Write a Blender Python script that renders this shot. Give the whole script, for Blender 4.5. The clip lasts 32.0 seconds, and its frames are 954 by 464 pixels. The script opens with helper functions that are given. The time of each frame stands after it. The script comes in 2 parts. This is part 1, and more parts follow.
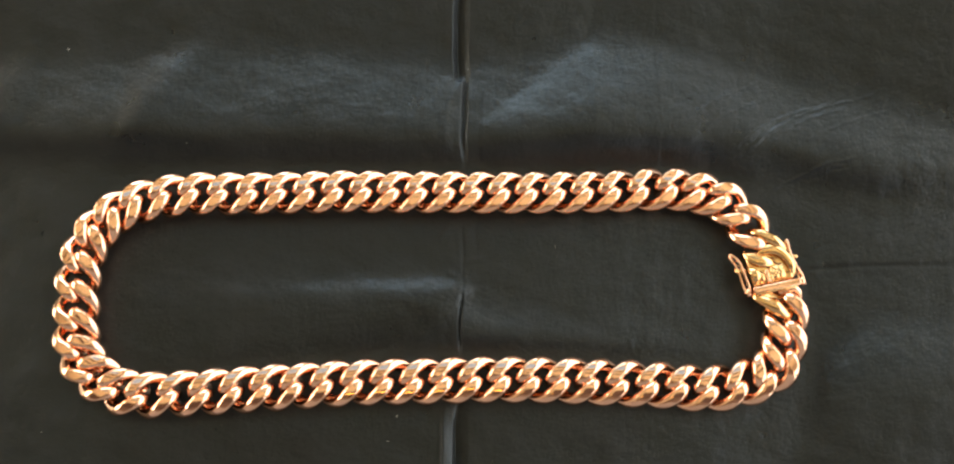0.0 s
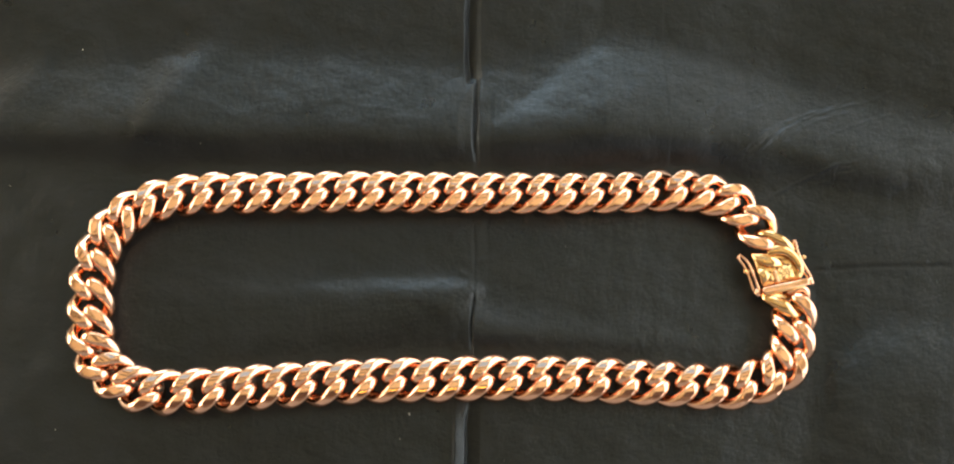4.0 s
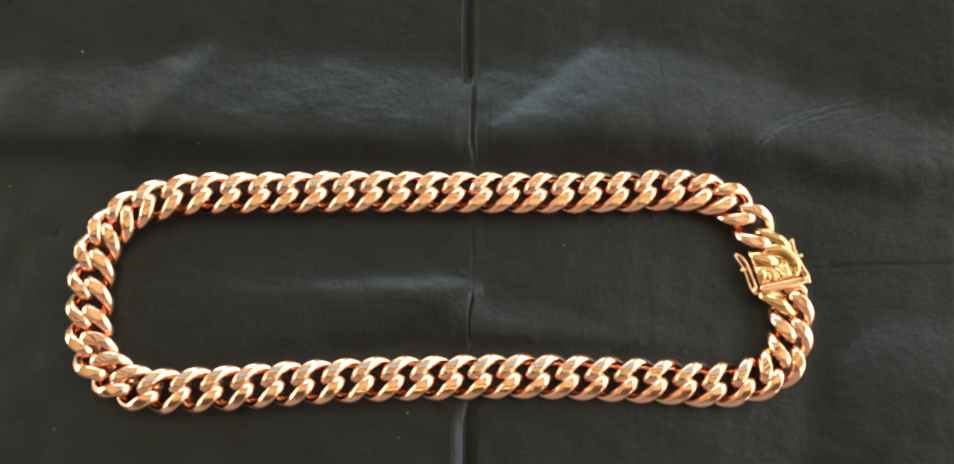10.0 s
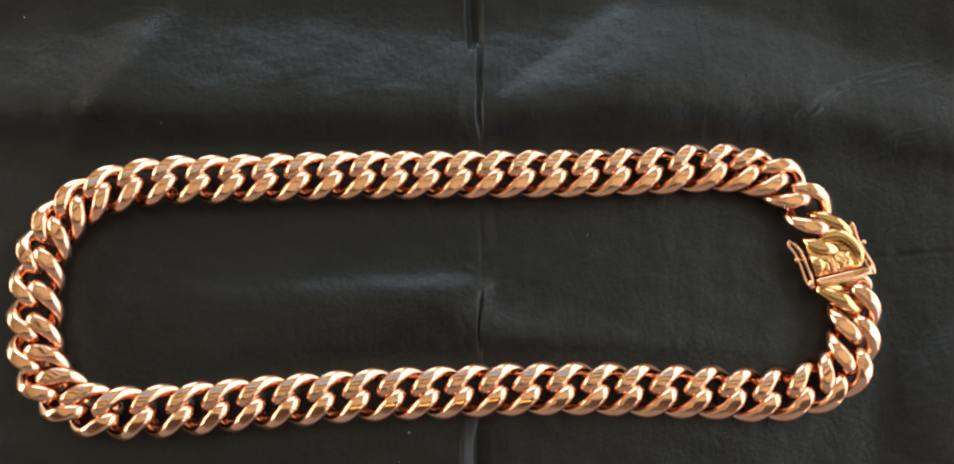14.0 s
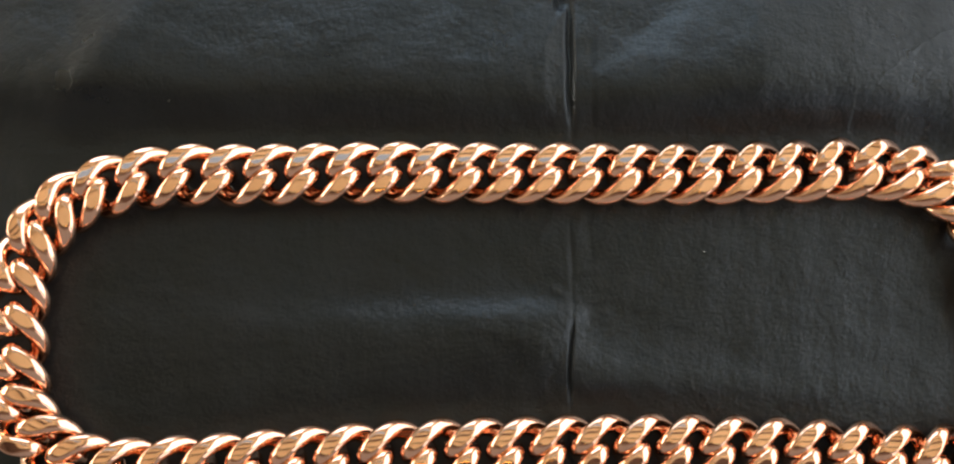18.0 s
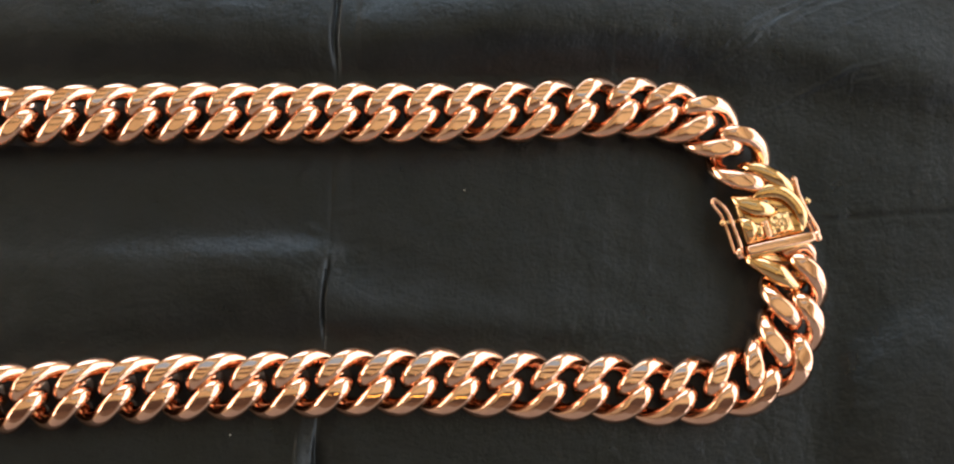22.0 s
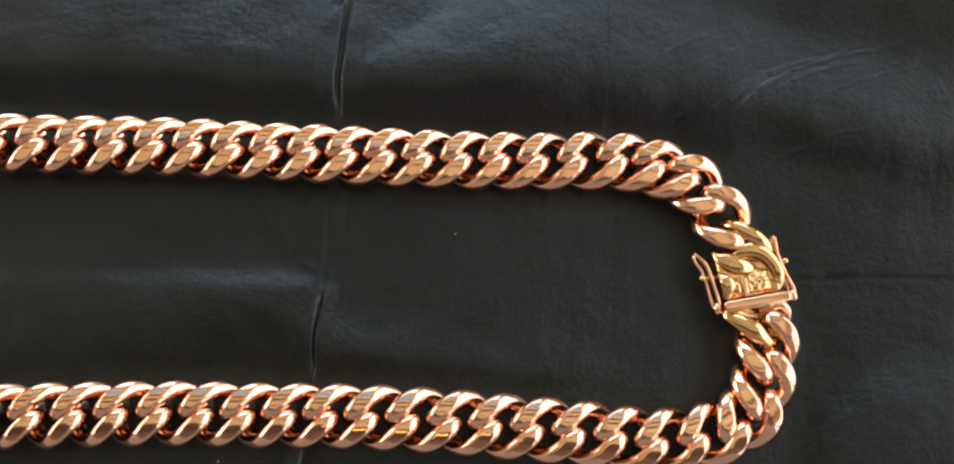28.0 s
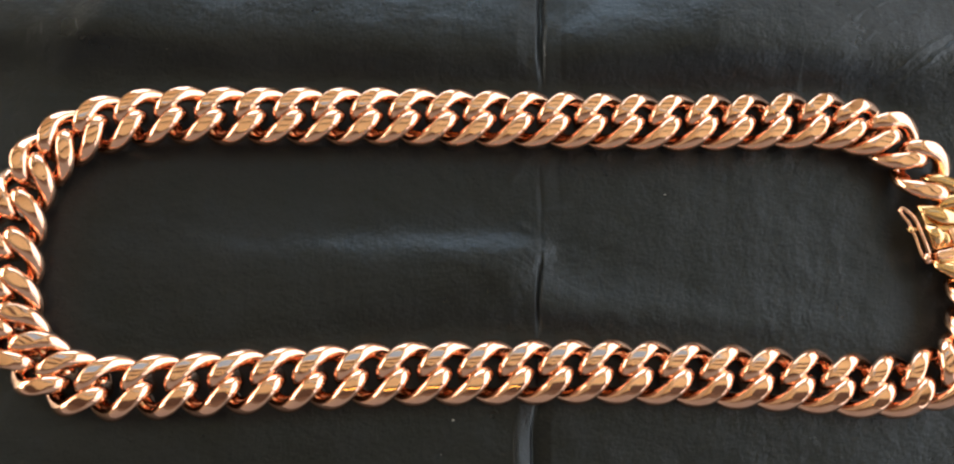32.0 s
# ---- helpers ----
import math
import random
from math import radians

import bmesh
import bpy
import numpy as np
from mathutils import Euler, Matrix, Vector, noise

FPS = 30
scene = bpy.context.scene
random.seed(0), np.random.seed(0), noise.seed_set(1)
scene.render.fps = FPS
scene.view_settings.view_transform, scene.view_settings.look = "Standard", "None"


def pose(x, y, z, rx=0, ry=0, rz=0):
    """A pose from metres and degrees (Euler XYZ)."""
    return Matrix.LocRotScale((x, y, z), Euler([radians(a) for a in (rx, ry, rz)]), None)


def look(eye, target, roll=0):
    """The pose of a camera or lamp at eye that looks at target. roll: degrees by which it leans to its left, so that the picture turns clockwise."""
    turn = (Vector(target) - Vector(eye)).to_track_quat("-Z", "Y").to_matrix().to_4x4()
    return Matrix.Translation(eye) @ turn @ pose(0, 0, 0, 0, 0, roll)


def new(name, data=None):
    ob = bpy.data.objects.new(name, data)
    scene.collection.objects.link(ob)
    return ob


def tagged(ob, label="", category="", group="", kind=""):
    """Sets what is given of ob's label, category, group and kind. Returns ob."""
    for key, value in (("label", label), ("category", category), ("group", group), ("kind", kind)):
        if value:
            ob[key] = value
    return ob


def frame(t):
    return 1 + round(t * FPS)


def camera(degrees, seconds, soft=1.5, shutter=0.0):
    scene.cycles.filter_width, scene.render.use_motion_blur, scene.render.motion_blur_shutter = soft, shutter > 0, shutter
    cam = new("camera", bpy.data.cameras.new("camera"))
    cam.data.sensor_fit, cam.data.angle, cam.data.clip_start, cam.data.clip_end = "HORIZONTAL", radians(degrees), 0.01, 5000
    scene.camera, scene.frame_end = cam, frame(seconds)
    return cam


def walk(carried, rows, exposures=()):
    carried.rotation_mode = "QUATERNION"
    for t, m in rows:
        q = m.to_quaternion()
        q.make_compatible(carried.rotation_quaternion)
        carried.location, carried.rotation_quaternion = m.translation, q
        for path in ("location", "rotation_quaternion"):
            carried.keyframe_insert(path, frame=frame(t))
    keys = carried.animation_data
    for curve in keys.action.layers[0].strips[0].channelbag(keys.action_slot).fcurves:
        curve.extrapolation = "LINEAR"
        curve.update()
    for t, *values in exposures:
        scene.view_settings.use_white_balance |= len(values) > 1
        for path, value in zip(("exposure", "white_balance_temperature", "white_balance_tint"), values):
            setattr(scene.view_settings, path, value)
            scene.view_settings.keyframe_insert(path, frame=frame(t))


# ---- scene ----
LENS = 56.0
PATH = [
    (0, 0.00608, -0.04357, 0.26549, 14.010, -0.069, 0.615),
    (0.5, 0.00367, -0.04181, 0.26566, 14.016, -0.193, 0.612),
    (1, 0.00404, -0.04414, 0.26497, 14.235, -0.207, 0.614),
    (1.5, 0.00571, -0.04511, 0.26602, 14.187, -0.091, 0.563),
    (2, 0.00390, -0.04606, 0.26593, 14.391, -0.138, 0.659),
    (2.5, 0.00443, -0.04405, 0.26780, 14.068, -0.243, 0.726),
    (3, 0.00171, -0.04593, 0.26718, 14.191, -0.372, 0.777),
    (3.5, 0.00136, -0.04644, 0.26703, 14.387, -0.408, 0.823),
    (5.5, 0.00067, -0.04698, 0.26969, 14.597, -0.139, 0.197),
    (6, 0.00300, -0.04830, 0.26838, 15.098, -0.070, 0.360),
    (6.5, 0.00312, -0.04907, 0.26844, 15.055, -0.230, 0.413),
    (7, 0.00416, -0.04582, 0.26973, 14.607, -0.250, 0.464),
    (7.5, 0.00349, -0.04884, 0.26926, 15.131, -0.161, 0.572),
    (8, 0.00465, -0.04926, 0.26842, 15.184, -0.157, 0.588),
    (8.5, 0.00325, -0.04985, 0.26944, 15.212, -0.184, 0.565),
    (9, -0.00067, -0.04974, 0.26996, 15.022, -0.254, 0.596),
    (9.5, -0.00473, -0.05114, 0.26861, 15.251, -0.243, 0.727),
    (10, 0.00156, -0.05040, 0.26732, 15.247, -0.429, 0.609),
    (10.5, 0.01341, -0.05454, 0.26799, 15.519, -0.246, 0.429),
    (11, 0.01196, -0.05059, 0.26720, 15.311, -0.156, 0.347),
    (11.1, 0.01050, -0.04448, 0.25363, 14.722, -0.245, 0.310),
    (11.2, 0.00884, -0.03750, 0.23813, 14.050, -0.346, 0.267),
    (11.3, 0.00710, -0.03016, 0.22182, 13.343, -0.452, 0.222),
    (11.4, 0.00565, -0.02409, 0.20834, 12.758, -0.540, 0.185),
    (11.5, 0.00471, -0.02013, 0.19953, 12.376, -0.597, 0.161),
    (12, 0.00192, -0.02136, 0.20069, 12.191, -0.176, 0.143),
    (12.5, 0.00086, -0.03203, 0.22301, 13.185, -0.222, 0.015),
    (13, 0.00074, -0.03623, 0.23077, 13.629, -0.430, -0.175),
    (13.5, -0.00066, -0.03612, 0.23186, 13.726, -0.327, -0.226),
    (15.5, -0.00166, -0.04249, 0.22518, 13.604, -0.366, -0.467),
    (16, 0.00138, -0.04021, 0.22682, 13.359, -0.337, -0.295),
    (16.5, 0.00871, -0.03536, 0.21373, 12.396, -1.255, -0.478),
    (17, 0.01695, -0.02611, 0.19759, 11.000, -1.891, -0.160),
    (17.5, -0.00336, -0.01899, 0.18101, 11.796, -4.330, 0.016),
    (18, -0.02084, -0.01008, 0.18740, 9.707, -0.777, 0.486),
    (18.5, -0.04497, -0.01073, 0.18583, 9.962, -0.914, 1.386),
    (19, -0.05873, -0.01956, 0.18554, 11.083, -1.109, 1.187),
    (19.5, -0.05417, -0.03199, 0.18721, 12.107, -0.220, 1.145),
    (20, -0.03374, -0.03472, 0.19157, 12.043, 0.147, 0.947),
    (20.5, -0.01039, -0.03766, 0.19314, 12.093, 0.026, 0.439),
    (21, 0.00788, -0.03690, 0.19284, 11.685, 0.295, 0.305),
    (21.5, 0.02428, -0.03741, 0.19023, 12.489, 0.318, 0.284),
    (22, 0.03194, -0.03136, 0.18424, 12.422, -0.175, 0.201),
    (22.5, 0.02975, -0.01879, 0.17849, 11.991, -1.123, 0.734),
    (23, 0.00627, -0.01585, 0.17527, 12.032, -1.556, 2.793),
    (23.5, -0.01213, -0.02577, 0.18112, 12.594, 1.265, 4.969),
    (24, -0.04510, -0.02798, 0.18699, 14.251, -0.684, 4.791),
    (24.5, -0.06046, -0.04023, 0.19394, 16.637, -1.151, 3.183),
    (25, -0.02937, -0.04279, 0.19654, 15.165, -0.138, 0.702),
    (25.5, -0.01497, -0.03977, 0.19938, 13.618, -0.866, 0.365),
    (26, 0.00156, -0.04275, 0.19802, 14.142, -0.784, 0.325),
    (26.5, 0.01704, -0.04457, 0.19689, 14.277, -0.503, 0.286),
    (28.5, 0.03466, -0.01805, 0.19053, 12.941, -0.677, 3.275),
    (29, 0.01672, -0.01292, 0.18903, 13.092, -0.609, 3.232),
    (29.5, -0.00444, -0.01054, 0.19113, 12.718, -1.222, 2.875),
    (30, -0.03344, -0.00862, 0.19161, 11.280, -2.623, 2.427),
    (30.5, -0.05320, -0.01502, 0.19223, 11.299, -3.007, 2.126),
    (31, -0.05576, -0.02561, 0.19189, 11.871, -2.619, 1.450),
    (31.5, -0.03672, -0.03636, 0.19226, 12.417, -2.066, 1.398),
    (32, -0.01749, -0.04076, 0.19332, 14.267, -1.676, 1.051),
]
cam = camera(LENS, 32.0, soft=2.3)
EXPOSURE = [(0, 0.36, 7200, 6), (11.0, 0.33, 7200, 6), (11.6, -0.02, 7200, 10), (13, -0.12, 7200, 10), (15.5, -0.18, 6900, 10), (17, -0.2, 6850, 10), (18, -0.1, 6750, 9), (19, -0.0, 6550, 9), (21, -0.1, 6800, 10), (22.6, -0.14, 6850, 10),
            (24, 0.08, 6200, 9), (25.5, -0.1, 6600, 9), (26.5, -0.16, 6750, 9), (28.5, -0.1, 6600, 9), (30, -0.06, 6600, 9), (31, 0.06, 6600, 9), (32, -0.04, 6700, 9)]
walk(cam, [(row[0], pose(*row[1:])) for row in PATH], EXPOSURE)

# ---------------------------------------------------------------- light
MM = 0.001
world = bpy.data.worlds.new("daylight")
scene.world = world
world.use_nodes = True
wn = world.node_tree.nodes
sky = wn.new("ShaderNodeTexSky")
sky.sky_type = "NISHITA"
sky.sun_disc = False
sky.sun_elevation = radians(38)
sky.sun_rotation = radians(200)
wn["Background"].inputs["Strength"].default_value = 0.15
world.node_tree.links.new(sky.outputs["Color"], wn["Background"].inputs["Color"])


def area_light(name, at, target, width, height, power, colour):
    data = bpy.data.lights.new(name, "AREA")
    data.shape, data.size, data.size_y = "RECTANGLE", width, height
    data.energy, data.color = power, colour
    ob = new(name, data)
    ob.matrix_world = look(at, target)
    return ob


ROOM_X, ROOM_EAST, ROOM_Y0, ROOM_Y1, ROOM_Z = 2.6, 1.5, -0.7, 2.3, 2.3
area_light("daylight_east_window", (ROOM_EAST + 0.05, 0.6, 0.97), (0, 0.6, 0.97), 2.5, 1.74, 46, (0.92, 0.96, 1.0))
# Added light in the south-east that whitens link ends facing that way.
area_light("south_fill_light", (1.06, ROOM_Y0 - 0.05, 0.8), (1.06, 0, 0.8), 0.66, 1.2, 4.5, (0.95, 0.97, 1.0))
# Added warm fill from the west, brightens the ceiling that the facets mirror.
area_light("west_fill_light", (-ROOM_X - 0.05, 0.85, 0.5), (0, 0.85, 0.5), 1.9, 0.7, 44, (1.0, 0.93, 0.82))
area_light("daylight_skylight", (-0.25, 1.12, ROOM_Z + 0.06), (-0.25, 1.12, 0), 2.3, 0.40, 2.4, (0.38, 0.66, 1.0))
area_light("warm_ceiling_lamp", (-0.1, -0.47, ROOM_Z - 0.07), (-0.1, -0.47, 0), 0.5, 0.035, 0.3, (1.0, 0.72, 0.2))
# Added bluish fill from the north, to put sheen on the cloth.
area_light("north_fill_light", (-0.3, ROOM_Y1 + 0.05, 0.9), (-0.3, 0, 0.9), 2.2, 0.9, 38, (0.63, 0.81, 1.0))


# ---------------------------------------------------------------- materials
def material(name, colour, rough=0.5, metal=0.0, spec=0.5):
    m = bpy.data.materials.new(name)
    m.use_nodes = True
    b = m.node_tree.nodes["Principled BSDF"]
    b.inputs["Base Color"].default_value = (*colour, 1)
    b.inputs["Roughness"].default_value = rough
    b.inputs["Metallic"].default_value = metal
    b.inputs["Specular IOR Level"].default_value = spec
    return m


def nodes_of(m):
    return m.node_tree.nodes, m.node_tree.links, m.node_tree.nodes["Principled BSDF"]


def noise_node(m, scale, detail=4.0, rough=0.55):
    n, l, b = nodes_of(m)
    co = n.new("ShaderNodeTexCoord")
    t = n.new("ShaderNodeTexNoise")
    t.inputs["Scale"].default_value, t.inputs["Detail"].default_value, t.inputs["Roughness"].default_value = scale, detail, rough
    l.new(co.outputs["Object"], t.inputs["Vector"])
    return t


def ramp(m, source, lo, hi, at=(0.3, 0.7)):
    n, l, b = nodes_of(m)
    r = n.new("ShaderNodeValToRGB")
    r.color_ramp.elements[0].position, r.color_ramp.elements[1].position = at
    r.color_ramp.elements[0].color, r.color_ramp.elements[1].color = (*lo, 1), (*hi, 1)
    l.new(source, r.inputs["Fac"])
    return r


def bump(m, source, strength, distance, before=None):
    n, l, b = nodes_of(m)
    p = n.new("ShaderNodeBump")
    p.inputs["Strength"].default_value, p.inputs["Distance"].default_value = strength, distance
    l.new(source, p.inputs["Height"])
    if before:
        l.new(before.outputs["Normal"], p.inputs["Normal"])
    l.new(p.outputs["Normal"], b.inputs["Normal"])
    return p


def polished_metal(name, lo, hi, rough):
    """Polished alloy: faint smears change the gloss, faint waviness bends the reflections."""
    m = material(name, hi, rough, 1.0)
    n, l, b = nodes_of(m)
    smear = noise_node(m, 260, 3)
    l.new(ramp(m, smear.outputs["Fac"], lo, hi).outputs["Color"], b.inputs["Base Color"])
    gloss = ramp(m, smear.outputs["Fac"], (rough * 0.7,) * 3, (rough * 1.5,) * 3)
    l.new(gloss.outputs["Color"], b.inputs["Roughness"])
    wave = noise_node(m, 150, 2)
    bump(m, wave.outputs["Fac"], 0.06, 0.001)
    return m


rose_gold = polished_metal("rose_gold", (0.89, 0.51, 0.335), (0.96, 0.555, 0.37), 0.05)
yellow_gold = polished_metal("yellow_gold", (0.74, 0.44, 0.20), (0.86, 0.54, 0.26), 0.05)

cloth_mat = material("black_leatherette", (0.02, 0.02, 0.02), 0.42, 0.0, 0.39)
n, l, b = nodes_of(cloth_mat)
b.inputs["Specular Tint"].default_value = (0.88, 0.95, 1.0, 1)
grain = noise_node(cloth_mat, 1300, 5, 0.65)
blotch = noise_node(cloth_mat, 70, 6, 0.62)
l.new(ramp(cloth_mat, blotch.outputs["Fac"], (0.0058, 0.0060, 0.0062), (0.0095, 0.0097, 0.0100)).outputs["Color"], b.inputs["Base Color"])
l.new(ramp(cloth_mat, blotch.outputs["Fac"], (0.26,) * 3, (0.40,) * 3).outputs["Color"], b.inputs["Roughness"])
first = bump(cloth_mat, grain.outputs["Fac"], 0.5, 0.0003)
second = bump(cloth_mat, blotch.outputs["Fac"], 0.35, 0.0018, first)
co, mp, streak = n.new("ShaderNodeTexCoord"), n.new("ShaderNodeMapping"), n.new("ShaderNodeTexNoise")
mp.inputs["Scale"].default_value = (420, 90, 90)
streak.inputs["Scale"].default_value, streak.inputs["Detail"].default_value = 1.0, 5.0
l.new(co.outputs["Object"], mp.inputs["Vector"])
l.new(mp.outputs["Vector"], streak.inputs["Vector"])
third = bump(cloth_mat, streak.outputs["Fac"], 0.16, 0.0005, second)
mottle = noise_node(cloth_mat, 260, 4, 0.65)
bump(cloth_mat, mottle.outputs["Fac"], 0.3, 0.0008, third)

wall_mat = material("cream_plaster", (0.72, 0.64, 0.50), 0.8)
n, l, b = nodes_of(wall_mat)
l.new(ramp(wall_mat, noise_node(wall_mat, 3, 5).outputs["Fac"], (0.68, 0.60, 0.46), (0.75, 0.67, 0.53)).outputs["Color"], b.inputs["Base Color"])
ceiling_mat = material("ceiling_paint", (0.80, 0.73, 0.60), 0.85)
n, l, b = nodes_of(ceiling_mat)
l.new(ramp(ceiling_mat, noise_node(ceiling_mat, 4, 5).outputs["Fac"], (0.88, 0.78, 0.52), (0.93, 0.84, 0.58)).outputs["Color"], b.inputs["Base Color"])
# Tone for unseen surfaces that the metal mirrors as brown bands.
dark_mat = material("dark_reflected_brown", (0.09, 0.05, 0.035), 0.7)
n, l, b = nodes_of(dark_mat)
l.new(ramp(dark_mat, noise_node(dark_mat, 5, 5).outputs["Fac"], (0.12, 0.085, 0.075), (0.16, 0.115, 0.10)).outputs["Color"], b.inputs["Base Color"])
# Neutral tone mirrored by the south-facing sides of the links.
grey_mat = material("grey_reflected_tone", (0.36, 0.34, 0.36), 0.8)
n, l, b = nodes_of(grey_mat)
l.new(ramp(grey_mat, noise_node(grey_mat, 4, 5).outputs["Fac"], (0.25, 0.23, 0.24), (0.31, 0.29, 0.30)).outputs["Color"], b.inputs["Base Color"])
floor_mat = material("brown_floor", (0.16, 0.10, 0.06), 0.5)
n, l, b = nodes_of(floor_mat)
l.new(ramp(floor_mat, noise_node(floor_mat, 9, 6).outputs["Fac"], (0.12, 0.075, 0.045), (0.2, 0.13, 0.08)).outputs["Color"], b.inputs["Base Color"])
slot_mat = material("dark_slot", (0.02, 0.014, 0.01), 0.5)
speck_mat = material("pale_dust", (0.55, 0.55, 0.52), 0.9)


# ---------------------------------------------------------------- mesh helpers
def mesh_of(name, verts, faces, mat, smooth=True):
    me = bpy.data.meshes.new(name)
    me.from_pydata([tuple(v) for v in verts], [], faces)
    me.materials.append(mat)
    if smooth:
        me.polygons.foreach_set("use_smooth", [True] * len(me.polygons))
    me.update()
    return me


def part(name, me, parent, label="", m=None):
    ob = new(name, me)
    ob.parent = parent
    if m is not None:
        ob.matrix_basis = m
    return tagged(ob, label)


def tube_grid(nu, nv, closed_u=True):
    """Faces of a grid of nu rings with nv points each."""
    faces = []
    for i in range(nu if closed_u else nu - 1):
        for j in range(nv):
            a, b2 = i * nv + j, i * nv + (j + 1) % nv
            c, d2 = ((i + 1) % nu) * nv + (j + 1) % nv, ((i + 1) % nu) * nv + j
            faces.append((a, b2, c, d2))
    return faces


def frames_along(pts, closed):
    pts = np.asarray(pts, float)
    if closed:
        tan = np.roll(pts, -1, 0) - np.roll(pts, 1, 0)
    else:
        tan = np.gradient(pts, axis=0)
    return tan / np.linalg.norm(tan, axis=1)[:, None]


# ---------------------------------------------------------------- room
def boxes_mesh(name, boxes, mat):
    bm = bmesh.new()
    for x0, x1, y0, y1, z0, z1 in boxes:
        r = bmesh.ops.create_cube(bm, size=1)
        for v in r["verts"]:
            v.co = Vector(((x0 + x1) / 2 + v.co.x * (x1 - x0), (y0 + y1) / 2 + v.co.y * (y1 - y0), (z0 + z1) / 2 + v.co.z * (z1 - z0)))
    me = bpy.data.meshes.new(name)
    bm.to_mesh(me)
    bm.free()
    me.materials.append(mat)
    return me


def setting(name, boxes, mat, label):
    return tagged(new(name, boxes_mesh(name, boxes, mat)), label, "room", kind="structure")


X, E, Y0, Y1, Z, T, FZ = ROOM_X, ROOM_EAST, ROOM_Y0, ROOM_Y1, ROOM_Z, 0.12, -0.006
setting("floor", [(-X - T, E + T, Y0 - T, Y1 + T, FZ - 0.1, FZ)], floor_mat, "plain brown floor under the black cloth")
# Soffit and beams are added out of view to darken the metal's reflections.
ceiling = setting("ceiling", [(-X - T, E + T, Y0 - T, 0.91, Z, Z + 0.1), (-X - T, E + T, 1.33, Y1 + T, Z, Z + 0.1), (-X - T, -1.4, 0.91, 1.33, Z, Z + 0.1), (0.9, E + T, 0.91, 1.33, Z, Z + 0.1)]
    + [(-X, E, Y0, -0.36, Z - 0.06, Z + 0.01)] + [(-X, E, y, y + w, Z - 0.06, Z + 0.01) for y, w in ((0.27, 0.03), (0.55, 0.06), (0.77, 0.05), (1.5, 0.04), (1.86, 0.05))], ceiling_mat, "unseen cream ceiling with a skylight, dark strips and soffit added for the metal to reflect")
ceiling.data.materials.append(dark_mat)
for f in ceiling.data.polygons[24:]:
    f.material_index = 1
# Out of view; the low opening serves the added west fill.
setting("wall_west", [(-X - T, -X, Y0, Y1, FZ, 0.13), (-X - T, -X, Y0, Y1, 0.87, Z), (-X - T, -X, Y0, -0.12, 0.13, 0.87), (-X - T, -X, 1.82, Y1, 0.13, 0.87)], wall_mat, "unseen cream plaster wall with a low opening for the added west light")
# Unseen wall; brown and grey parts are added as reflections for the link sides.
south = setting("wall_south", [(-X - T, E + T, Y0 - T, Y0, 1.42, Z), (-X - T, 0.72, Y0 - T, Y0, 0.95, 1.42), (1.4, E + T, Y0 - T, Y0, 0.95, 1.42)]
    + [(-X - T, 0.72, Y0 - T, Y0, FZ, 0.95), (1.4, E + T, Y0 - T, Y0, FZ, 0.95), (0.72, 1.4, Y0 - T, Y0, FZ, 0.18)], dark_mat, "unseen wall, brown over grey for the metal to reflect, with an opening for the added south light")
south.data.materials.append(grey_mat)
for f in south.data.polygons[18:]:
    f.material_index = 1
setting("wall_east", [(E, E + T, 1.87, Y1, FZ, Z), (E, E + T, Y0, 1.87, 1.86, Z), (E, E + T, Y0, 1.87, FZ, 0.08), (E, E + T, Y0, -0.67, 0.08, 1.86)], wall_mat, "plain cream plaster wall with a tall window opening")
# Out of view; its opening only lets the added north fill through.
setting("wall_north", [(-X - T, -1.42, Y1, Y1 + T, FZ, Z), (0.82, E + T, Y1, Y1 + T, FZ, Z), (-1.42, 0.82, Y1, Y1 + T, FZ, 0.43), (-1.42, 0.82, Y1, Y1 + T, 1.37, Z)], wall_mat, "unseen cream plaster wall with an opening for the added north light")

# ---------------------------------------------------------------- the chain's line, in millimetres, from link -3 on, every second link
LINE = [(92.7, 15.6), (81.8, 30.8), (67.4, 35.5), (50.1, 35.0), (33.3, 34.4), (16.5, 34.1), (-0.2, 34.0), (-16.9, 33.9), (-33.8, 33.8), (-50.9, 33.3),
        (-68.2, 32.8), (-85.9, 32.1), (-102.1, 27.2), (-111.2, 15.2), (-111.9, -2.0), (-108.5, -17.6), (-95.6, -26.8), (-77.6, -27.1), (-60.0, -25.7), (-42.7, -24.4),
        (-25.4, -23.3), (-8.4, -22.8), (8.4, -22.2), (25.3, -22.1), (42.3, -22.6), (59.4, -23.2), (76.3, -23.7), (91.9, -18.2), (96.5, -3.6), (94.2, 11.5)]


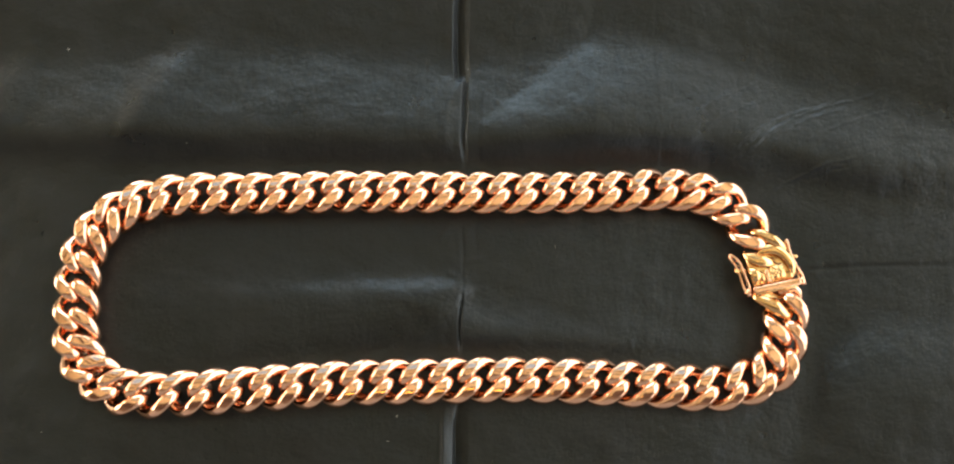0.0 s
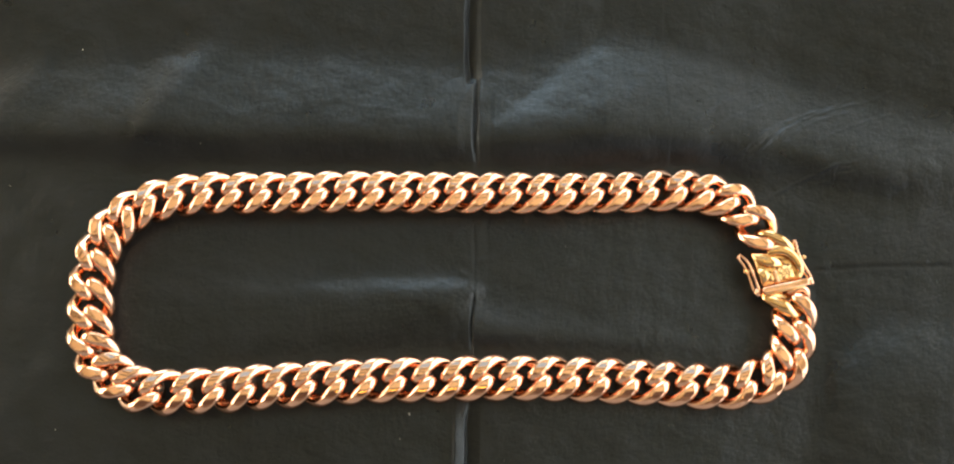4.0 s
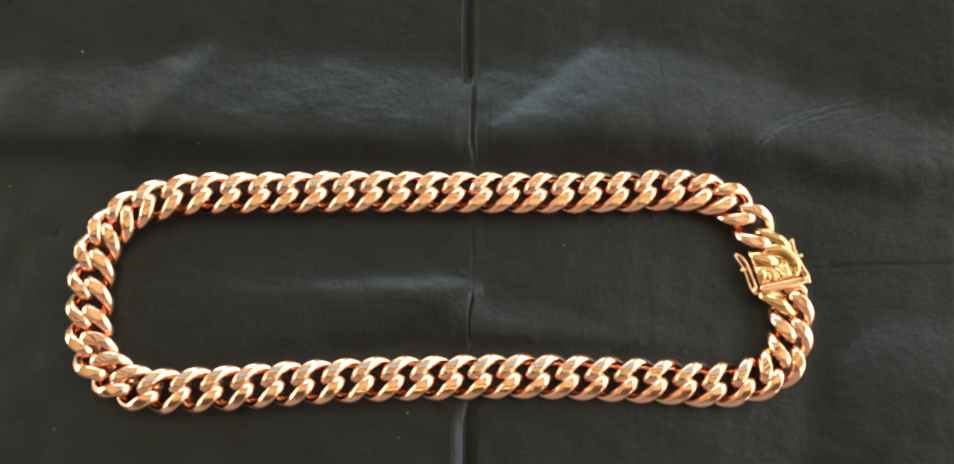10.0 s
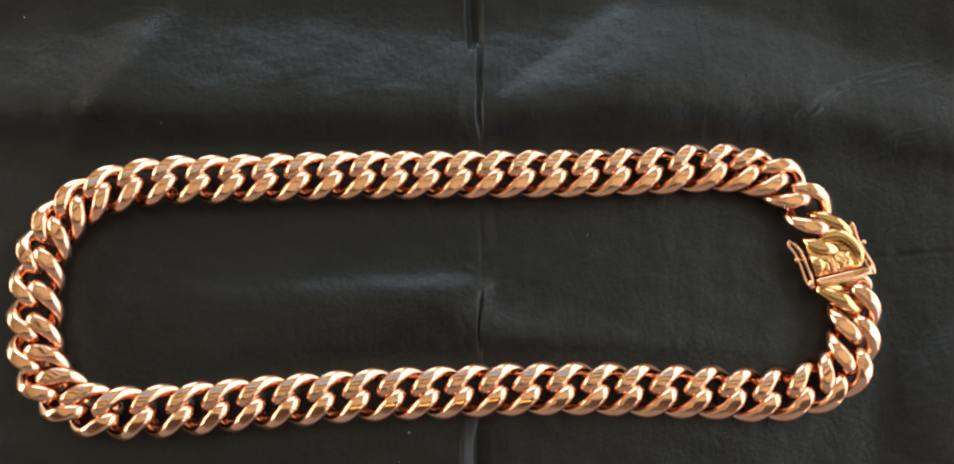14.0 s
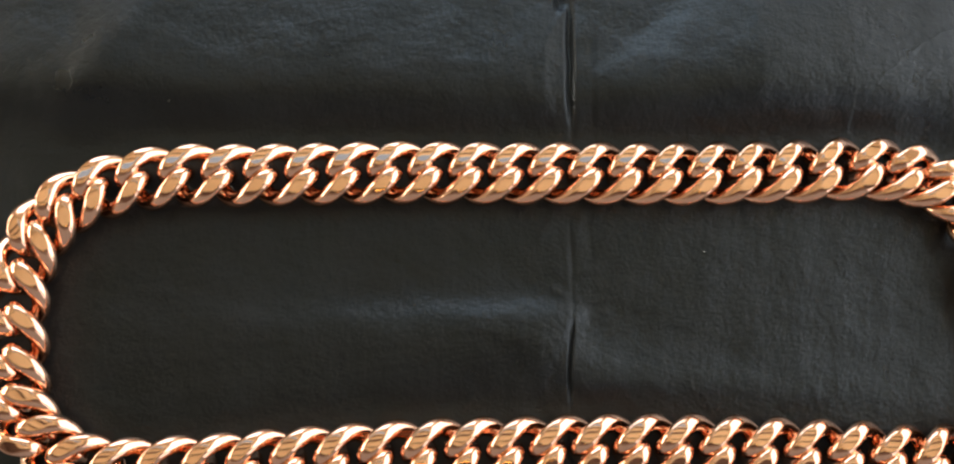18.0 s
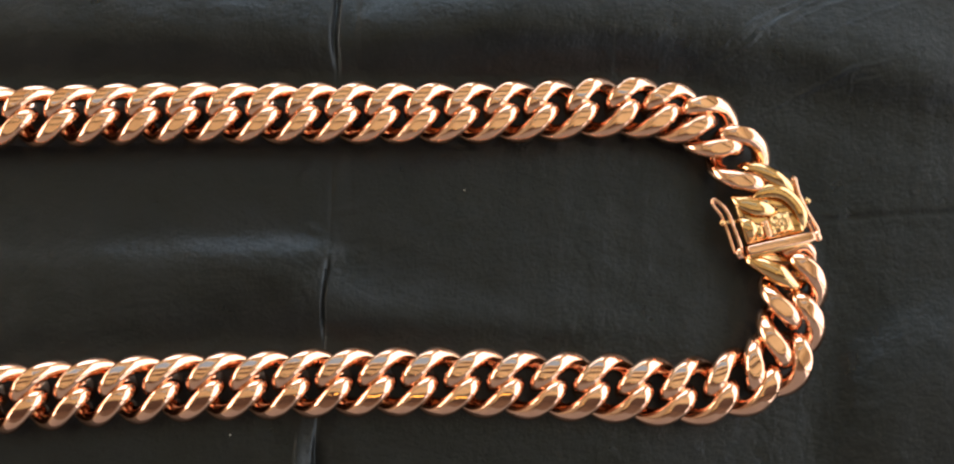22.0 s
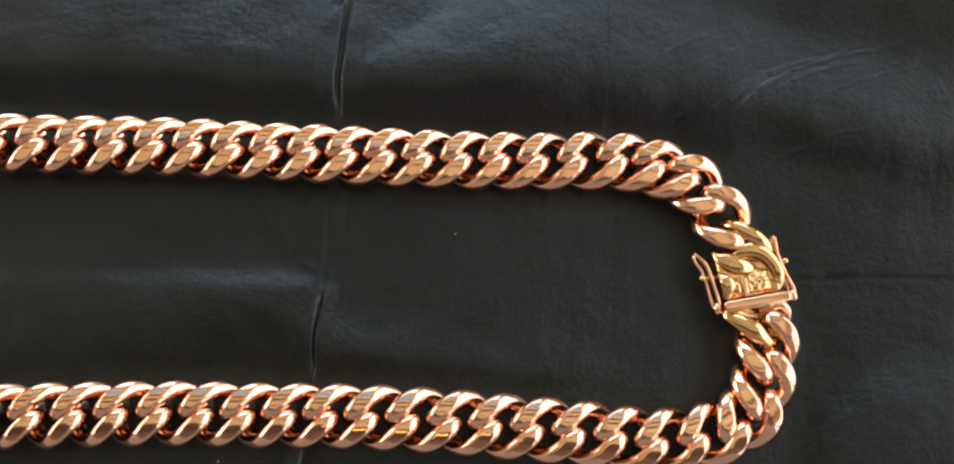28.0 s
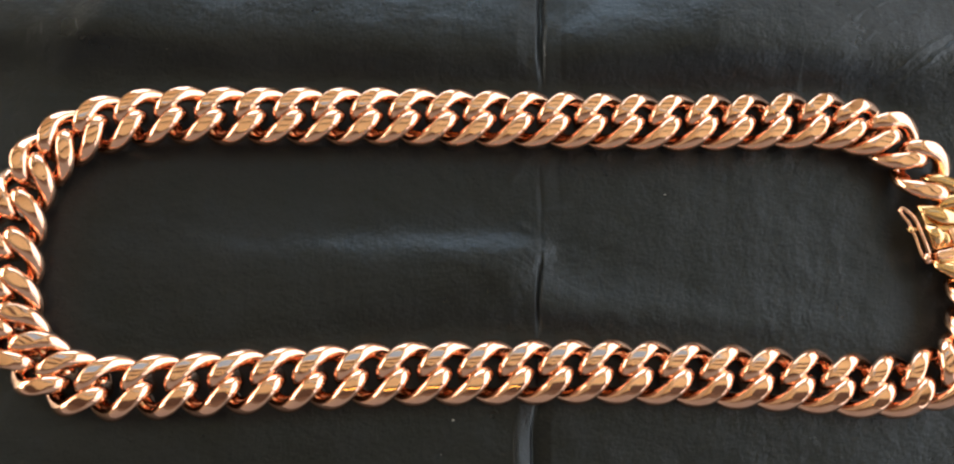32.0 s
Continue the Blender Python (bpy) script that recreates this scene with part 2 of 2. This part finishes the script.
def line_at(u):
    """The place on the chain's line at link number u, in metres: a smooth curve through the given places, which lie two links apart."""
    i = max(0, min(len(LINE) - 2, int((u + 3) // 2)))
    f = (u + 3) / 2 - i
    p = [np.array(LINE[max(0, min(len(LINE) - 1, i + j))]) for j in (-1, 0, 1, 2)]
    if i == 0:
        p[0] = 2 * p[1] - p[2]
    if i == len(LINE) - 2:
        p[3] = 2 * p[2] - p[1]
    m0, m1 = (p[2] - p[0]) / 2, (p[3] - p[1]) / 2
    return ((2 * f**3 - 3 * f**2 + 1) * p[1] + (f**3 - 2 * f**2 + f) * m0 + (3 * f**2 - 2 * f**3) * p[2] + (f**3 - f**2) * m1) * MM


def heading(u):
    d = line_at(u + 0.3) - line_at(u - 0.3)
    return math.atan2(d[1], d[0])


# ---------------------------------------------------------------- cloth
LIFT_FAR, SWELL = 0.20, 0.18


def cloth_height(x, y):
    """Height of the cloth in millimetres at x, y in millimetres."""
    h = np.zeros_like(x)
    g = lambda v, w: np.exp(-(v / w) ** 2)
    step = lambda v, w: 1 / (1 + np.exp(-np.clip(v / w, -40, 40)))
    soft = lambda v, w: w * np.logaddexp(0, np.clip(v / w, -60, 60))
    valley = lambda d, left, right, deep: -deep * np.clip(1 - np.where(d < 0, -d / left, d / right), 0, 1)

    # long fold running away from the viewer: a valley whose flanks change width along it
    x0 = 0.7 + 0.5 * np.sin(y / 34.0 + 0.4) + 0.2 * np.sin(y / 5.0) + 0.12 * np.sin(y / 2.3 + 1)
    d = x - x0
    far = step(y - 73 - 0.35 * d, 0.5)
    h += valley(d + 1.9, 1.6, 3.9, 2.0) * far
    flank = np.clip((74 - y) * 0.42, 0.5, 4.6)
    h += valley(d + 0.2, 1.1 * flank, 1.5, 0.21 * flank) * (1 - far) * step(y - 46, 1.5) * (0.45 + 0.55 * step(y - 57, 3))
    h += valley(d - 4.9, 5.0, 1.2, 0.3) * step(y - 46, 1.5) * step(64 - y, 2)
    h += (valley(d - 0.4, 4.0, 1.1, 0.22) + valley(d - 4.6, 2.5, 0.7, 0.14)) * step(y - 14, 2) * step(46 - y, 2)
    h += valley(d - 0.1, 6.0, 0.8, 0.5) * step(1.5 - y, 1.0) * step(y + 28, 2)
    h += valley(d + 0.4, 3.7 + 0.03 * np.clip(-27 - y, 0, 30), 4.0, 1.6) * step(-27 - y, 1.0) + 0.15 * np.clip(-27 - y, 0, 22) * step(d + 4.0, 0.15) * step(-0.6 - d, 0.1)

    # the cleft along the fold's bottom
    h -= 1.0 * g(d - 0.3, 0.72) * (1 - far) * step(y - 46, 1.5) + 0.8 * g(d - 0.35, 0.42) * step(1.5 - y, 1.0) * step(y + 28, 2) + 0.1 * g(d - 0.4, 0.45) * step(y - 8, 2) * step(46 - y, 2)

    # cross fold, broken where the two folds meet
    h += 3.0 * step(0.5 - x, 2.2) * (0.35 * step(x + 80, 12) + 0.65 * step(x + 34, 9)) * step(6.2 - y + 0.03 * (x + 20), 1.5) * g(y - 2, 13)
    h += 2.4 * step(x - 0.5, 2.2) * (1 - np.clip((x - 5) / 85, 0, 1)) ** 1.2 * step(-5.2 - y - 0.09 * (x - 10) + 7 * np.exp(-np.clip(x, 0, 99) / 7), 2.2) * g(y + 8, 14)
    for px, py, turn, ln, size in ((2.6, 4.2, 0.5, 5.0, 0.3), (6.4, 6.0, 0.3, 5.0, -0.2), (-4.5, 22, 1.0, 7.0, 0.25), (-1.5, 29, 1.1, 6.0, 0.22), (5.0, 14, 0.25, 6.0, 0.25), (-2.0, 9.5, -0.5, 4.0, 0.25), (46, -13, 0.6, 12, 0.3), (52, -12, 1.9, 7, 0.2)):
        s, t = (x - px) * math.cos(turn) + (y - py) * math.sin(turn), -(x - px) * math.sin(turn) + (y - py) * math.cos(turn)
        h += size * g(s, ln / 2) * g(t, 0.9)

    # a crease to the right of the clasp, and a second faint one below it
    outer = step(x - 104, 1.5)
    h += outer * (0.3 * step(y - 12.6 - 0.02 * (x - 104) - 0.25 * np.sin(x / 6), 0.5) - 0.22 * g(y - 12.2 - 0.02 * (x - 104) - 0.25 * np.sin(x / 6), 0.5))
    h += outer * step(120 - x, 3) * 0.1 * step(y - 3 - 0.03 * (x - 104), 0.5)

    # diagonal wrinkles
    marks = [(64, 52, 92, 71, 0.19, 2.0), (70, 50, 96, 66, 0.17, 2.0), (83, 48, 114, 64, 0.38, 2.5), (86, 47.5, 112, 61.5, -0.27, 2.6), (88, 48, 126, 66, 0.42, 3.5), (93, 48, 118, 62, 0.23, 2.5), (92, 34, 108, 42, 0.3, 0.6), (106, 41, 118, 45, 0.42, 1.0), (109, 40, 119, 43, -0.27, 0.6), (112, 40, 113, 44, 0.23, 0.3), (108, 52, 131, 61, 0.19, 1.0), (3, 74, 8, 74.6, 0.14, 0.5), (4, 60, 8, 61, 0.1, -1.0), (104, -28, 121, -26, 0.16, 0.8), (114, -31, 116, -23, 0.12, 0.4), (101, -36, 103, -22, 0.16, -0.8)]
    chance = random.Random(11)
    for _ in range(70):
        ax, ay, turn, ln = chance.uniform(-140, 140), chance.uniform(-45, 95), chance.choice((0.5, 1.0, 1.5, 2.6)) + chance.uniform(-0.4, 0.4), chance.uniform(3, 12)
        marks.append((ax, ay, ax + ln * math.cos(turn), ay + ln * math.sin(turn), chance.uniform(-0.05, 0.07), chance.uniform(-0.6, 0.6)))
    for ax, ay, bx, by, size, bend in marks:
        ln = math.hypot(bx - ax, by - ay)
        ux, uy = (bx - ax) / ln, (by - ay) / ln
        s, t = (x - ax) * ux + (y - ay) * uy, -(x - ax) * uy + (y - ay) * ux
        t = t - bend * np.sin(np.clip(s / ln, 0, 1) * math.pi) - 0.15 * np.sin(s * 1.1 + ax)
        wide = 0.38 if ax > 60 and ay > 30 else 0.6
        h += 0.6 * size * (0.8 + 0.3 * np.sin(s * 0.8 + ay)) * g(t, wide) * step(s, 0.12 * ln) * step(ln - s, 0.12 * ln)

    # the cloth lifts away beyond a long wavy arc, and swells between the arc and the chain
    arc = np.interp(x, [-200, -150, -86, -48, -2, 18, 42, 77, 96, 125, 157, 200], [70, 74, 82, 83, 78, 80, 89, 78, 73, 66, 54, 40])
    up = y - arc
    swell = step(y - 49 + 0.22 * np.clip(x - 82, 0, 45), 3.0)
    h += LIFT_FAR * soft(up, 2.5) + SWELL * soft(-up, 2.0) * swell
    # ridge from the fold up to the arc's highest point, rising to the right of it
    rx, ry = 36 / 47.5, 31 / 47.5
    s, t = (x - 6) * rx + (y - 57) * ry, (x - 6) * ry - (y - 57) * rx
    h += 2.6 * (1 - np.exp(-soft(t, 0.5) / 13)) * step(s + 4, 3) * step(62 - s, 16) * swell * step(2 - up, 2)
    h += 2.0 * g(x + 86 - 0.5 * (y - 82), 9) * swell * step(1 - up, 3) + 1.0 * g(x + 140 - 0.4 * (y - 75), 8) * swell * step(1 - up, 3)

    # the right-hand side: a tilt, and a swell in front of the crease
    h += 14 * np.tanh(0.17 * soft(x - 106, 5) / 14)
    edge = np.interp(x, [100, 103, 108, 118, 128, 150, 200], [-30, -24, -13, -6, -4, -4, -6])
    below = soft(edge - y, 2.0)
    h += (5.5 * np.tanh(0.38 * below / 5.5) - 0.05 * np.clip(below - 18, 0, 60)) * step(x - 107, 3.5)
    h += 0.45 * np.sin(x / 23 + 1) * np.sin(y / 17 + x / 60)
    h += 0.10 * np.sin(x / 4.1 + 1.3 * np.sin(y / 7)) * np.sin(y / 5.3 + 1.1 * np.sin(x / 9)) + 0.05 * np.sin(x / 2.2 + y / 3.1) * np.sin(y / 2.7 - x / 5)
    return h


line_xy = np.array([line_at(u) for u in np.linspace(-3, 54, 230)]) / MM


def axis_steps(lo, hi, fine_lo, fine_hi, fine, coarse):
    return np.concatenate([np.arange(lo, fine_lo, coarse), np.arange(fine_lo, fine_hi, fine), np.arange(fine_hi, hi + 1, coarse)])


def finer(steps, lo, hi, fine):
    return np.concatenate([steps[steps < lo], np.arange(lo, hi, fine), steps[steps >= hi]])


gx = finer(finer(axis_steps(-420, 420, -175, 175, 0.6, 12.0), -5, 9, 0.12), 62, 134, 0.3)
gy = finer(axis_steps(-300, 380, -85, 130, 0.6, 12.0), 33, 73, 0.3)
PX, PY = np.meshgrid(gx, gy)
near = np.full(PX.shape, 1e9)
for q in line_xy:
    near = np.minimum(near, (PX - q[0]) ** 2 + (PY - q[1]) ** 2)
near = np.sqrt(near)
press = 1 / (1 + np.exp(-(near - 10.5) / 1.6))
HZ = cloth_height(PX, PY)
HZ = np.where(press < 0.999, HZ * press + (1 - press) * np.minimum(HZ * 0.3, 0) - 0.25 * (1 - press), HZ) - 0.35
rows_n, cols_n = PX.shape
verts = np.stack([PX.ravel() * MM, PY.ravel() * MM, HZ.ravel() * MM], 1).tolist()
idx = np.arange(rows_n * cols_n).reshape(rows_n, cols_n)
quads = np.stack([idx[:-1, :-1].ravel(), idx[:-1, 1:].ravel(), idx[1:, 1:].ravel(), idx[1:, :-1].ravel()], 1).tolist()
cloth = new("cloth", mesh_of("cloth", verts, quads, cloth_mat))
thick = cloth.modifiers.new("thickness", "SOLIDIFY")
thick.thickness, thick.offset = 0.0012, -1
tagged(cloth, "creased black leather-look cloth with fold lines, spread flat", "cloth")


# ---------------------------------------------------------------- links
PITCH, WIRE, HALF_W, FLAT, SOFT, DOME = 8.45, 3.95, 5.02, 5.06, 0.03, 0.03
HALF_L, TWIST, SQUASH = (PITCH + WIRE) / 2, radians(76), 0.74


def link_mesh(name, mat, nu=168, nv=64):
    """A curb link: an oval ring of thick wire, twisted about its length and pressed, with narrow facets ground along its top and bottom."""
    t = np.linspace(0, 2 * math.pi, nu, endpoint=False)
    c, s = np.cos(t), np.sin(t)
    e = 2 / 2.6
    px = HALF_L * np.sign(c) * np.abs(c) ** e
    py = HALF_W * np.sign(s) * np.abs(s) ** e
    th = -TWIST * px / HALF_L
    pts = np.stack([px, py * np.cos(th), py * np.sin(th)], 1)
    tan = frames_along(pts, True)
    out = pts * np.array([0.35, 1, 1])
    out = out - tan * np.sum(out * tan, 1)[:, None]
    out /= np.linalg.norm(out, axis=1)[:, None]
    side = np.cross(tan, out)
    a = np.linspace(0, 2 * math.pi, nv, endpoint=False)
    v = pts[:, None] + WIRE / 2 * (np.cos(a)[None, :, None] * out[:, None] + np.sin(a)[None, :, None] * side[:, None])
    v = v.reshape(-1, 3)
    top = FLAT - DOME * v[:, 1] ** 2
    for sign in (1, -1):
        over = sign * v[:, 2] - top
        v[:, 2] = sign * (top - SOFT * np.logaddexp(0, -over / SOFT) + 0.02 * np.maximum(over, 0))
    v[:, 2] *= SQUASH
    return mesh_of(name, (v * MM).tolist(), tube_grid(nu, nv), mat)


necklace = tagged(new("necklace"), "polished rose gold curb chain necklace lying in a loop on cloth", "necklace")
LIFT = (FLAT * SQUASH + 0.05) * MM
link_me = link_mesh("link", rose_gold)
rng = random.Random(4)
for k in range(-2, 54):
    p = line_at(k)
    m = Matrix.Translation((p[0], p[1], LIFT)) @ Matrix.Rotation(heading(k), 4, "Z") @ Euler((radians(rng.uniform(-1.6, 1.6)), radians(rng.uniform(-1.2, 1.2)), radians(rng.uniform(-1, 1)))).to_matrix().to_4x4()
    part("link", link_me, necklace, "", m)

clasp = new("clasp")
clasp.parent = necklace
tagged(clasp, "yellow gold box clasp with safety catches")
CLASP = pose(0.0928, 0.0121, 0, 0, 0, 13)
# ---------------------------------------------------------------- clasp parts, in millimetres across, along and up


def tube(name, pts, radii, mat, nv=14, closed=False, squash=1.0, ease=6):
    """A wire or ridge along a smooth curve through pts; radii go from end to end; squash flattens it in height."""
    pts = [np.array(p, float) for p in pts]
    fine, rad, n = [], [], len(pts)
    for i in range(n if closed else n - 1):
        q = [pts[(i + j) % n] if closed else pts[max(0, min(n - 1, i + j))] for j in (-1, 0, 1, 2)]
        for s in range(ease):
            f = s / ease
            fine.append(0.5 * (2 * q[1] + (q[2] - q[0]) * f + (2 * q[0] - 5 * q[1] + 4 * q[2] - q[3]) * f**2 + (3 * q[1] - q[0] - 3 * q[2] + q[3]) * f**3))
            rad.append(i + f)
    if not closed:
        fine.append(pts[-1])
        rad.append(n - 1)
    fine = np.array(fine)
    rad = np.interp(np.array(rad) / max(1, n - 1), np.linspace(0, 1, len(radii)), radii)
    tan = frames_along(fine, closed)
    verts = []
    for p, d, r in zip(fine, tan, rad):
        side = np.cross(d, (0, 0, 1))
        side /= np.linalg.norm(side) + 1e-9
        up = np.cross(side, d)
        for j in range(nv):
            a = 2 * math.pi * j / nv
            verts.append((p + r * (math.cos(a) * side + squash * math.sin(a) * up)) * MM)
    faces = tube_grid(len(fine), nv, closed)
    if not closed:
        faces += [tuple(range(nv))[::-1], tuple(range((len(fine) - 1) * nv, len(fine) * nv))]
    return mesh_of(name, verts, faces, mat)


def rounded_block(name, size, centre, mat, radius, taper=0.0):
    bm = bmesh.new()
    bmesh.ops.create_cube(bm, size=1)
    for v in bm.verts:
        k = 1 - taper * (v.co.z + 0.5)
        v.co = Vector((centre[0] + v.co.x * size[0] * k, centre[1] + v.co.y * size[1] * k, centre[2] + v.co.z * size[2])) * MM
    bmesh.ops.bevel(bm, geom=bm.edges[:], offset=radius * MM, segments=4, profile=0.5, affect="EDGES")
    me = bpy.data.meshes.new(name)
    bm.to_mesh(me)
    bm.free()
    me.materials.append(mat)
    me.polygons.foreach_set("use_smooth", [True] * len(me.polygons))
    return me


def ball(name, centre, r, mat):
    bm = bmesh.new()
    bmesh.ops.create_uvsphere(bm, u_segments=20, v_segments=12, radius=r * MM)
    bmesh.ops.translate(bm, verts=bm.verts[:], vec=Vector(centre) * MM)
    me = bpy.data.meshes.new(name)
    bm.to_mesh(me)
    bm.free()
    me.materials.append(mat)
    me.polygons.foreach_set("use_smooth", [True] * len(me.polygons))
    return me


def nugget(name, centre, rx, ry, mat):
    """A raised patch of rough cast texture."""
    verts, faces, n = [], [], 26
    for i in range(n):
        for j in range(n):
            u, v = 2 * i / (n - 1) - 1, 2 * j / (n - 1) - 1
            lump = noise.noise(Vector((u * 3.2 + 7, v * 3.2, 1.0))) * 0.55 + noise.noise(Vector((u * 7, v * 7, 4.0))) * 0.3
            edge = max(0.0, 1 - max(abs(u), abs(v)) ** 6)
            verts.append(Vector((centre[0] + u * rx, centre[1] + v * ry, centre[2] + edge * (0.6 + lump))) * MM)
    for i in range(n - 1):
        for j in range(n - 1):
            faces.append((i * n + j, (i + 1) * n + j, (i + 1) * n + j + 1, i * n + j + 1))
    return mesh_of(name, verts, faces, mat)


Gd = yellow_gold
part("end_link", tube("end_link", [(-2.4, 11.4, 2.6), (-0.4, 10.2, 4.6), (2.6, 7.4, 5.6), (4.9, 4.8, 5.0), (5.4, 2.9, 3.2), (3.0, 4.6, 1.8), (-1.2, 9.6, 1.8)], [1.0, 1.6, 1.75, 1.4, 1.0, 1.0, 1.0], Gd, 20, closed=True, squash=0.85), clasp, "", CLASP)
part("end_link", tube("end_link", [(-6.4, -7.8, 3.8), (-4.9, -10.0, 5.3), (-2.4, -12.4, 5.8), (0.3, -14.9, 4.8), (3.4, -13.6, 2.4), (0.4, -9.2, 2.4)], [1.1, 1.8, 2.1, 1.6, 1.4, 1.4], Gd, 20, closed=True, squash=0.85), clasp, "", CLASP)
box = part("box", rounded_block("box", (13.2, 10.6, 4.6), (-0.3, 0, 2.8), Gd, 0.8, 0.05), clasp, "", CLASP)
part("lobe", tube("lobe", [(-6.6, 5.6, 4.4), (-5.2, 3.7, 5.7), (-2.9, 1.9, 6.1), (-0.4, 1.0, 5.8), (1.8, 0.9, 4.8)], [0.5, 1.6, 1.8, 1.4, 0.4], Gd, 20, squash=0.44), box)
part("lobe", tube("lobe", [(-2.8, 3.0, 4.8), (-1.2, 4.4, 5.6), (1.2, 4.6, 6.0), (3.8, 3.2, 5.9), (5.5, 0.6, 5.7), (6.0, -1.8, 5.4), (5.8, -4.4, 4.4)], [0.4, 1.1, 1.5, 1.4, 1.3, 1.2, 0.5], Gd, 20, squash=0.46), box)
part("lobe", tube("lobe", [(-6.6, 0.9, 4.5), (-5.7, -0.7, 5.6), (-5.2, -2.5, 5.7), (-5.6, -4.7, 4.6)], [0.4, 1.3, 1.4, 0.5], Gd, 20, squash=0.44), box)
part("lobe", tube("lobe", [(-3.8, -0.9, 4.7), (-3.4, -2.2, 5.5), (-3.5, -3.6, 5.5), (-3.9, -4.9, 4.8)], [0.3, 0.7, 0.75, 0.3], Gd, 16, squash=0.58), box)
part("nugget_patch", nugget("nugget_patch", (1.1, -2.2, 5.1), 2.6, 2.1, Gd), box, "rough cast gold patch")
part("push_tongue", rounded_block("push_tongue", (1.2, 3.6, 1.3), (-2.0, -2.9, 5.5), rose_gold, 0.3), box)
part("tongue_slot", rounded_block("tongue_slot", (0.7, 3.2, 0.5), (-1.0, -3.1, 5.0), slot_mat, 0.1), box, "dark slot beside the tongue")
bar = part("end_bar", rounded_block("end_bar", (14.2, 2.1, 5.6), (-0.1, -6.5, 3.9), rose_gold, 0.5), clasp, "", CLASP)
part("bar_rim", tube("bar_rim", [(-6.8, -7.6, 5.7), (-2, -7.5, 6.0), (3, -7.4, 6.0), (6.4, -7.3, 5.7)], [0.5, 0.55, 0.55, 0.4], Gd, 14), bar)
part("end_loop", tube("end_loop", [(0.2, -8.4, 4.4), (2.8, -8.0, 5.1), (4.9, -8.2, 5.2), (5.9, -9.6, 4.6), (6.0, -11.6, 3.2)], [0.7, 0.95, 1.05, 1.05, 0.9], rose_gold, 18), clasp, "", CLASP)
for sign, path_a, path_b, knob in (
    (-1, [(-7.9, -6.2, 4.3), (-7.9, -4.0, 4.6), (-8.2, -0.5, 4.8), (-8.5, 2.2, 4.8), (-9.2, 4.1, 4.7), (-10.4, 5.7, 4.4)], [(-10.8, 4.6, 4.1), (-9.8, 2.2, 4.0), (-9.3, -1.0, 3.9), (-9.2, -4.2, 3.8), (-8.9, -6.2, 3.9)], (-10.0, 0.5, 4.3)),
    (1, [(8.6, -6.0, 4.3), (8.5, -4.6, 4.6), (7.8, -2.4, 4.8), (7.2, 0.8, 4.8), (7.0, 3.2, 4.7), (7.3, 6.4, 4.4)], [(6.7, 5.8, 4.1), (6.2, 3.2, 4.0), (6.5, -0.4, 3.9), (7.6, -4.2, 3.8), (7.8, -6.0, 3.9)], (8.3, 1.1, 4.4)),
):
    catch = part("safety_catch", tube("safety_catch", path_a + path_b, [0.42, 0.42], rose_gold, 12, closed=True), clasp, "thin wire safety catch", CLASP)
    part("catch_knob", ball("catch_knob", knob, 0.8, Gd), catch)
    part("knob_stem", tube("knob_stem", [(sign * 6.0, knob[1] - 0.3, 4.0), knob], [0.4, 0.4], Gd, 10, ease=2), catch)
    part("hinge_barrel", tube("hinge_barrel", [(sign * 8.3, -7.5, 4.0), (sign * 8.3, -5.4, 4.0)], [0.9, 0.9], rose_gold, 16, ease=2), catch)

# ---------------------------------------------------------------- dust on the cloth
for x, y, r in ((29.6, 18.3, 0.13), (-17.0, -32.6, 0.2), (-125.8, 81.3, 0.2), (-19.4, -39.7, 0.1), (-119.5, -38.4, 0.12), (-84.6, 49.3, 0.1), (-143.3, 35.5, 0.12)):
    z = HZ[int(np.argmin(np.abs(gy - y))), int(np.argmin(np.abs(gx - x)))] + 0.7 * r
    tagged(new("dust_speck", ball("dust_speck", (x, y, z), r, speck_mat)), "tiny pale speck of dust on black cloth", "dust", "dust specks")
